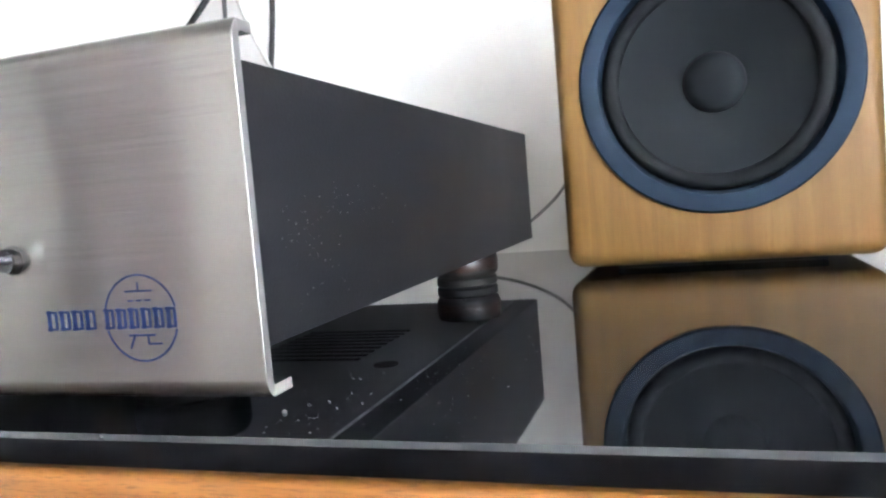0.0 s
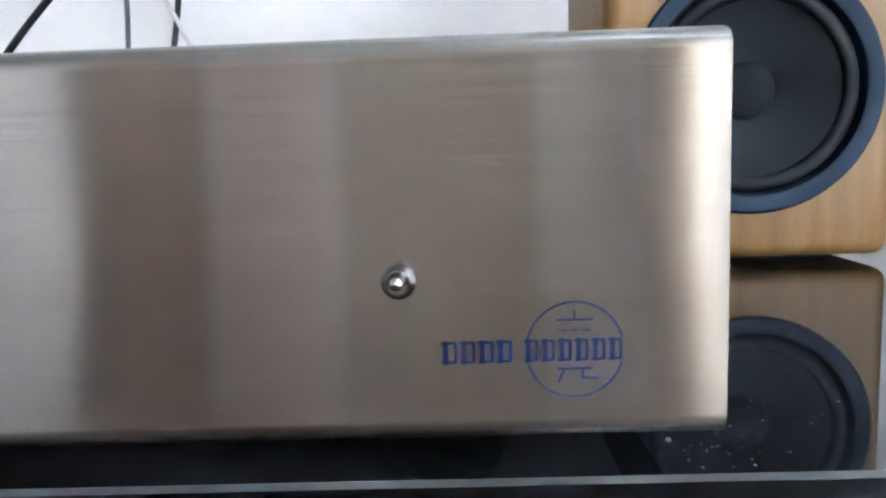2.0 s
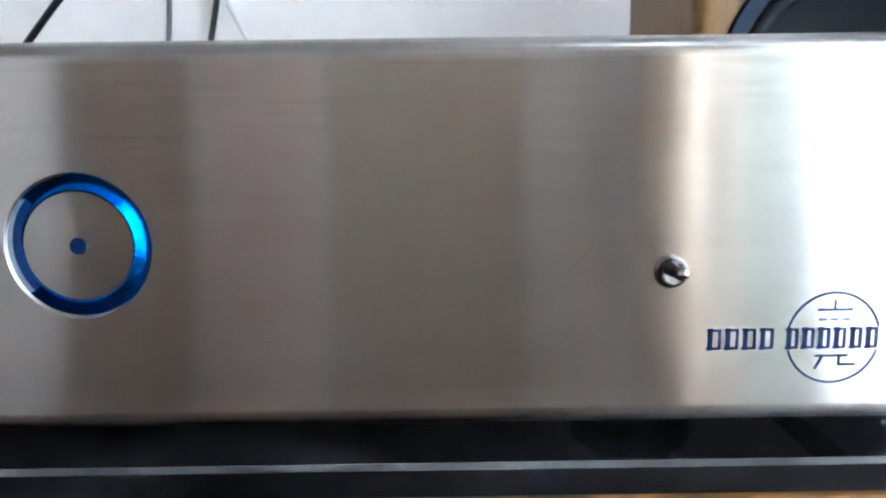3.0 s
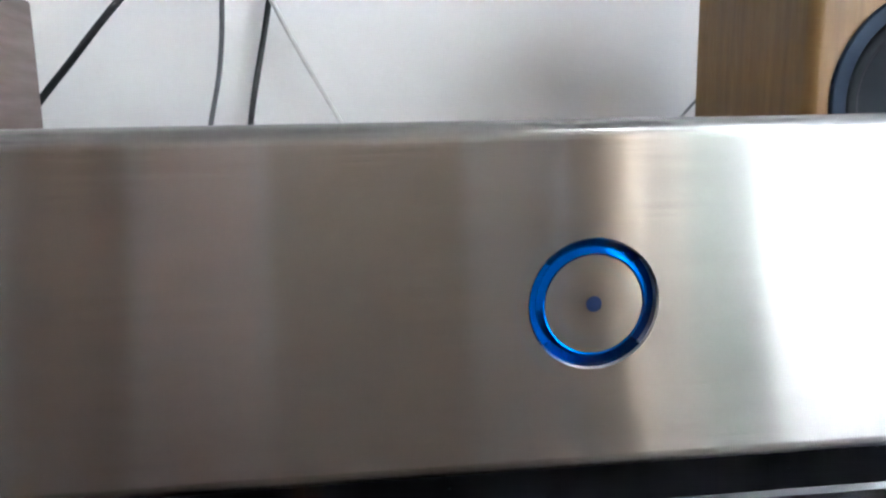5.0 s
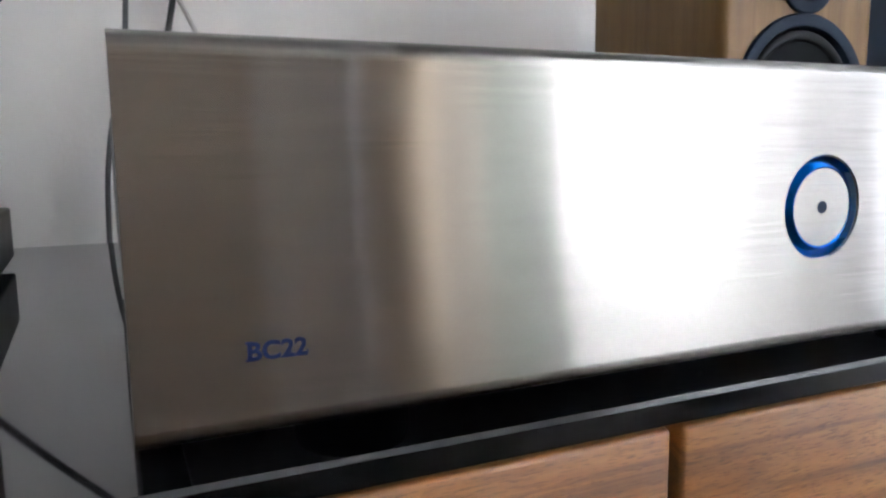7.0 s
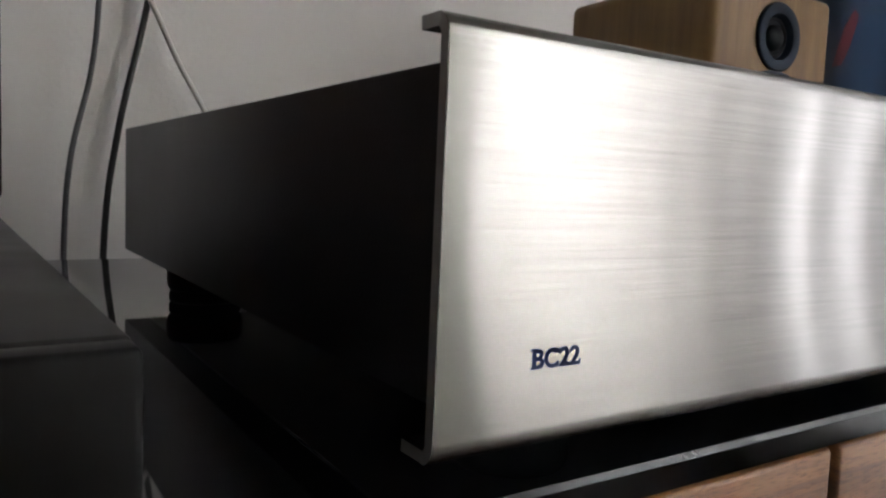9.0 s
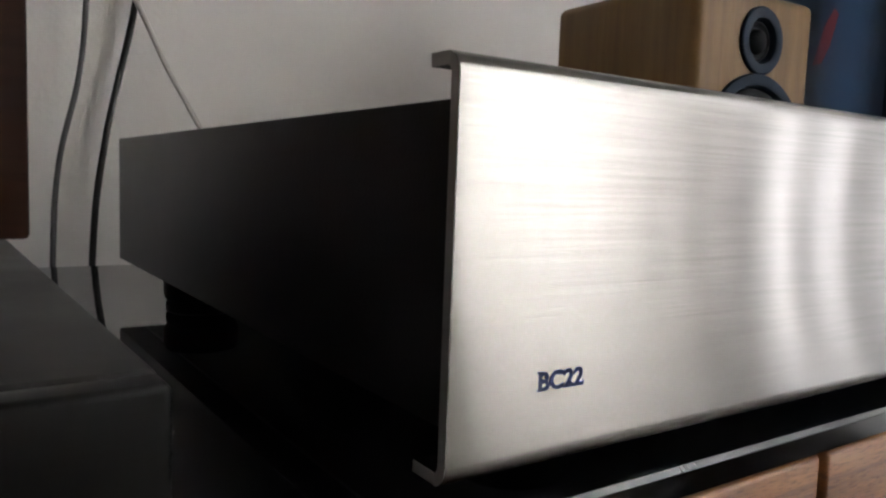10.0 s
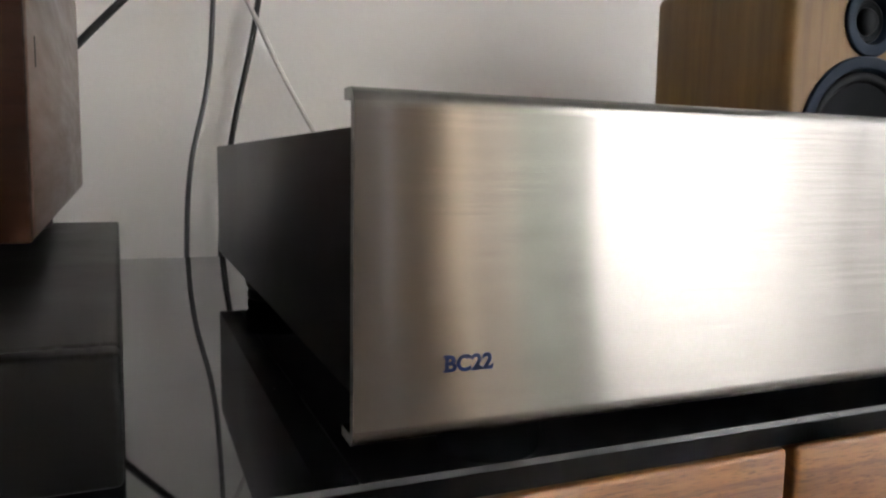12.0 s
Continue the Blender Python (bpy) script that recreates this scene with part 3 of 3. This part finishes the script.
def letter_block(x, w, z, h):
    """A plain block of a letter's size with a thin opening."""
    bm = strip([(x + 0.0009, z + 0.0003), (x + 0.0009, z + h - 0.0003)], 0.0012, bmesh.new())
    strip([(x + w - 0.0005, z + 0.0008), (x + w - 0.0005, z + h - 0.0008)], 0.0008, bm)
    strip([(x + 0.0002, z + 0.00022), (x + w - 0.0005, z + 0.00022)], 0.0006, bm)
    strip([(x + 0.0002, z + h - 0.00022), (x + w - 0.0005, z + h - 0.00022)], 0.0006, bm)
    return bm


LZ, LH = 0.0290, 0.0051
for x0, x1, n in ((0.1528, 0.1702, 4), (0.1724, 0.1962, 6)):
    step = (x1 - x0) / n
    for k in range(n):
        part("letter_block", letter_block(x0 + k * step, step - 0.0006, LZ, LH), INK, amp, smooth=0)


def text_mesh(body, height):
    cu = bpy.data.curves.new("text", "FONT")
    cu.body, cu.size, cu.extrude, cu.offset = body, height * 1.40, 0.0001, 0.0002
    tmp = new("text", cu)
    dg = bpy.context.evaluated_depsgraph_get()
    me = bpy.data.meshes.new_from_object(tmp.evaluated_get(dg))
    bpy.data.objects.remove(tmp)
    bm = bmesh.new()
    bm.from_mesh(me)
    bpy.data.meshes.remove(me)
    return bm


bm = text_mesh("BC22", 0.0045)
lo, hi = min(v.co.x for v in bm.verts), max(v.co.x for v in bm.verts)
for v in bm.verts:
    v.co.x = (v.co.x - lo) * 0.0146 / (hi - lo)
for x0, x1, z0, z1 in ((-0.0005, 0.0013, -0.00015, 0.00040), (-0.0005, 0.0013, 0.0041, 0.00465), (0.0102, 0.0106, 0.0002, 0.0013), (0.0144, 0.0148, 0.0002, 0.0013), (0.0064, 0.0068, 0.0031, 0.0044)):
    box(x0, x1, z0, z1, -0.0001, 0.0001, bm=bm)
part("model_lettering", bm, INK, amp, "engraved blue lettering", at=pose(-0.1942, -0.00005, 0.0288, 90, 0, 0), smooth=0)

# feet: dark wood puck on a rubber pad
foot_p = [(0, 0), (0.0175, 0), (0.0190, 0.0012), (0.0190, 0.0050), (0.0178, 0.0062), (0.0190, 0.0074), (0.0198, 0.0090), (0.0198, 0.0180), (0.0188, 0.0203), (0, 0.0203)]
for x, y in ((-0.150, 0.062), (0.150, 0.062), (-0.190, 0.286), (0.190, 0.286)):
    f = part("foot", lathe(foot_p, 40), BLACK, amp, "round black foot", at=pose(x, y, 0))
    if y > 0.2:
        part("wood_band", lathe([(0.0199, 0.010), (0.0202, 0.0105), (0.0202, 0.0165), (0.0199, 0.017)], 40), FOOTWOOD, f, "reddish wood band")


# ---- loudspeaker ----
def loudspeaker(m):
    W, H, D, GAP_Z = 0.180, 0.2625, 0.188, 0.0042
    ZW, RW, ZT, RT = 0.1115, 0.0780, 0.2205, 0.0320
    s = thing("loudspeaker", "two-way bookshelf loudspeaker in golden bamboo veneer", "loudspeaker", m)
    solid = new("solid", mesh_of("solid", box(-W / 2, W / 2, 0, D, GAP_Z, GAP_Z + H, 0.0095, 5), BAMBOO))
    for z, r in ((ZW, RW - 0.004), (ZT, RT - 0.004)):
        cut = new("cut", mesh_of("cut", lathe([(0, -0.04), (r, -0.04), (r, 0.02), (0, 0.02)], 96), BAMBOO))
        cut.matrix_world = pose(0.003, 0, z) @ FACING
        mod = solid.modifiers.new("opening", "BOOLEAN")
        mod.object, mod.operation, mod.solver = cut, "DIFFERENCE", "EXACT"
    bpy.context.view_layer.update()
    cab = bmesh.new()
    cab.from_mesh(bpy.data.meshes.new_from_object(solid.evaluated_get(bpy.context.evaluated_depsgraph_get())))
    for o in [o for o in bpy.data.objects if o.name.split(".")[0] in ("solid", "cut")]:
        bpy.data.objects.remove(o)
    part("cabinet", cab, BAMBOO, s, "golden bamboo cabinet with rounded edges")
    part("base_pad", box(-W / 2 + 0.028, W / 2 - 0.028, 0.028, D - 0.028, 0.0, GAP_Z + 0.0002, 0.001, 1), BLACK, s, "black foam base pad")

    def driver(z, r, name, label, cone_r, cap_r, deep):
        at = pose(0.003, 0, z) @ FACING
        t = r - cone_r
        d = part(name, lathe([(r, -0.001), (r, 0.0022), (r - 0.0012, 0.0034), (cone_r + t * 0.25, 0.0038), (cone_r + t * 0.12, 0.0028), (cone_r, -0.002), (cone_r - 0.001, -0.006)], 96), TRIM, s, label, at=at)
        sr = (cone_r * 0.15)
        sur = [(cone_r - 0.0008, -0.004)]
        for k in range(9):
            a = math.pi * k / 8
            sur.append((cone_r - 0.001 - sr * 0.5 + sr * 0.5 * math.cos(a), -0.0035 + sr * 0.38 * math.sin(a)))
        part("surround", lathe(sur, 96), RUBBER, d, "dark rubber surround")
        cr = cone_r - 0.001 - sr
        part("cone", lathe([(cr + 0.0004, -0.0034), (cr * 0.8, -0.0034 - deep * 0.35), (cap_r * 1.02, -0.0034 - deep)], 96), CONE, d, "dark woven cone")
        cap = [(cap_r * 1.03, -0.0034 - deep)]
        for k in range(9):
            a = math.pi / 2 * k / 8
            cap.append((cap_r * math.cos(a), -0.0034 - deep + 0.001 + cap_r * 0.62 * math.sin(a)))
        part("dust_cap", lathe(cap, 64), CONE, d, "dark rounded dust cap")

    driver(ZW, RW, "woofer", "blue-grey woofer trim ring", 0.0655, 0.0178, 0.014)
    driver(ZT, RT, "tweeter", "blue-grey tweeter trim ring", 0.0200, 0.0120, 0.002)
    return s


SYAW = -1.0
loudspeaker(pose(0.3405, 0.305, 0.0, 0, 0, SYAW))

# ---- black component and wooden one on it ----
DX1, DX0, DY0, DY1, DZ = -0.2765, -0.706, 0.0055, 0.408, 0.0400
unit = thing("disc_player", "flat dark grey metal hi-fi component", "hi-fi component", pose(DX1, DY0, 0, 0, 0, 1.1) @ pose(-DX1, -DY0, 0))
part("case", box(DX0, DX1, DY0 + 0.010, DY1, 0.0055, DZ, 0.0018, 3), LITPAINT, unit, "dark grey painted metal case, sheen lightened into its colour")
part("front_panel", box(DX0, DX1, DY0, DY0 + 0.0098, 0.0055, DZ - 0.0003, 0.0018, 3), SHADEDPAINT, unit, "dark grey front panel, shade darkened into its colour")
for x in (DX0 + 0.05, DX1 - 0.05):
    for y in (0.06, 0.35):
        part("foot", lathe([(0, 0), (0.012, 0), (0.014, 0.0054), (0, 0.0054)], 24), BLACK, unit, at=pose(x, y, 0))

BW, BD, BZ0, BZ1 = 0.37, 0.420, 0.0635, 0.2005
case = thing("wooden_component", "hi-fi component with wooden case, reddish front coloured as shaded", "hi-fi component", pose(-0.2965, 0.034, DZ, 0, 0, 1.8))
part("case", box(-BW, 0, 0, BD, BZ0 - DZ, BZ1 - DZ, 0.0025, 3), LITWALNUT, case, "brown wooden case, sheen lightened into its colour")
# Thin face added to carry the front's shade colour.
part("front_panel", box(-BW, -0.0004, -0.0045, -0.0002, BZ0 - DZ + 0.0004, BZ1 - DZ - 0.0004, 0.001, 2), SHADEDWOOD, case, "reddish wood front, shade darkened into its colour")
part("slot", box(-0.001, 0.0003, 0.021, 0.0225, 0.111 - DZ, 0.1196 - DZ, 0.0002, 1), BLACK, case)
for x in (-BW + 0.04, -0.035):
    for y in (0.045, BD - 0.09):
        part("foot", lathe([(0, 0), (0.017, 0), (0.019, 0.003), (0.019, BZ0 - DZ - 0.002), (0.017, BZ0 - DZ + 0.0005), (0, BZ0 - DZ + 0.0005)], 32), BLACK, case, "round black foot", at=pose(x, y, 0))

# ---- dark picture on the wall ----
pic = thing("wall_picture", "dark blue framed picture hanging on white wall", "picture", pose(1.03, YN - 0.001, 0.0))
for x0, x1, z0, z1 in ((-0.32, -0.30, -0.05, 0.85), (0.30, 0.32, -0.05, 0.85), (-0.30, 0.30, -0.05, -0.03), (-0.30, 0.30, 0.83, 0.85)):
    part("frame", box(x0, x1, -0.025, 0.0, z0, z1, 0.002, 2), SOOT, pic, "thin black frame")
canvas = part("canvas", box(-0.299, 0.299, -0.016, -0.001, -0.029, 0.829, 0.0005, 1), SCREEN, pic, "dark navy picture surface")
patch = bmesh.new()
patch.faces.new([patch.verts.new((x, -0.0168, z)) for x, z in ((0.02, 0.315), (0.05, 0.322), (0.075, 0.36), (0.098, 0.42), (0.082, 0.43), (0.05, 0.39))])
part("red_shape", patch, mat("red_print", (0.07, 0.007, 0.012), 0.4), canvas, "dim red painted shape", smooth=0)

# ---- cables along the wall ----
def cable(name, pts, r, material, label):
    ob = new(name, mesh_of(name, tube(pts, r), material, 60))
    return tagged(ob, label, "cable", group="cables on the wall")


cable("power_cable", [(-0.45, 0.60, -0.02), (-0.40, 0.62, 0.095), (-0.338, 0.62, 0.172), (-0.285, 0.62, 0.232), (-0.20, 0.63, 0.325), (-0.11, 0.64, 0.425), (0.0, 0.66, 0.55)], 0.0038, CABLE_B, "thick black cable slanting up the white wall")
cable("signal_cable", [(-0.228, 0.64, -0.25), (-0.224, 0.64, -0.012), (-0.218, 0.64, 0.079), (-0.201, 0.64, 0.158), (-0.194, 0.64, 0.226), (-0.190, 0.64, 0.35), (-0.185, 0.66, 0.62)], 0.0027, CABLE_G, "thin dark grey cable hanging down the wall")
cable("signal_cable", [(-0.190, 0.66, -0.25), (-0.187, 0.66, -0.008), (-0.174, 0.66, 0.108), (-0.147, 0.66, 0.238), (-0.135, 0.66, 0.36), (-0.13, 0.66, 0.62)], 0.0033, CABLE_B, "black cable hanging down the wall")
cable("white_cable", [(-0.030, 0.37, 0.055), (-0.035, 0.45, 0.045), (-0.061, 0.62, 0.076), (-0.109, 0.65, 0.160), (-0.1415, 0.65, 0.2245), (-0.18, 0.655, 0.31), (-0.22, 0.66, 0.45)], 0.0026, CABLE_W, "thin white cable running up to the wall")
cable("speaker_cable", [(0.15, 0.37, 0.03), (0.17, 0.42, 0.012), (0.213, 0.505, 0.046), (0.25, 0.512, 0.10), (0.30, 0.51, 0.15)], 0.0014, CABLE_L, "thin grey loudspeaker cable behind the amplifier")


# ---- dust on the glass ----
bm = bmesh.new()
rng = random.Random(7)
for k in range(560):
    if k < 480:
        x, y = rng.gauss(0.232, 0.024), abs(rng.gauss(0.05, 0.09)) + 0.003
    else:
        x, y = rng.uniform(-0.26, 0.42), rng.uniform(0.002, 0.3)
    if y > 0.48 or (x > 0.272 and k % 4):
        continue
    r = rng.choice((0.00006, 0.00008, 0.00011, 0.00018)) * rng.uniform(0.7, 1.2)
    r *= 0.6 if y > 0.13 else 1.0
    a = rng.uniform(0, 3.1)
    c, q = math.cos(a) * r * rng.uniform(1, 2.2), math.sin(a) * r
    v = [bm.verts.new((x + i * c - j * q, y + i * q + j * abs(c) * 0.5, 0.0)) for i, j in ((-1, -1), (1, -1), (1, 1), (-1, 1))]
    t = [bm.verts.new((p.co.x, p.co.y, r * 0.7)) for p in v]
    bm.faces.new(t)
    for i in range(4):
        bm.faces.new((v[i], v[(i + 1) % 4], t[(i + 1) % 4], t[i]))
tagged(new("dust", mesh_of("dust", bm, DUST, 0)), "scattered pale dust specks on the black glass", "dust", kind="stuff")
bm = lathe([(0, 0), (0.0007, 0.0), (0.0008, 0.0004), (0.0005, 0.0008), (0, 0.0009)], 12)
crumb = tagged(new("crumb", mesh_of("crumb", bm, DUST)), "small white crumb lying on black glass", "crumb")
crumb.matrix_world = pose(0.212, 0.0205, 0)

# dust clinging to the side of the amplifier's case
bm = bmesh.new()
rng = random.Random(11)
for k in range(150):
    if k < 110:
        cy, cz = rng.choice(((0.035, 0.052), (0.05, 0.058), (0.03, 0.045), (0.085, 0.055), (0.045, 0.038)))
        y, z = rng.gauss(cy, 0.010), rng.gauss(cz, 0.004)
    else:
        y, z = rng.uniform(0.01, 0.2), rng.uniform(0.024, 0.075)
    if not (0.012 < y < 0.35 and 0.024 < z < 0.093):
        continue
    r = rng.choice((0.00008, 0.0001, 0.00015, 0.00024)) * rng.uniform(0.7, 1.2)
    v = [bm.verts.new((0.2185, y + i * r * 1.5, z + j * r)) for i, j in ((-1, -1), (1, -1), (0.6, 1), (-0.7, 0.8))]
    t = bm.verts.new((0.2185 + r * 0.8, y, z))
    for i in range(4):
        bm.faces.new((v[i], v[(i + 1) % 4], t))
part("dust_specks", bm, DUST, amp, "pale dust specks on the black side", smooth=0)
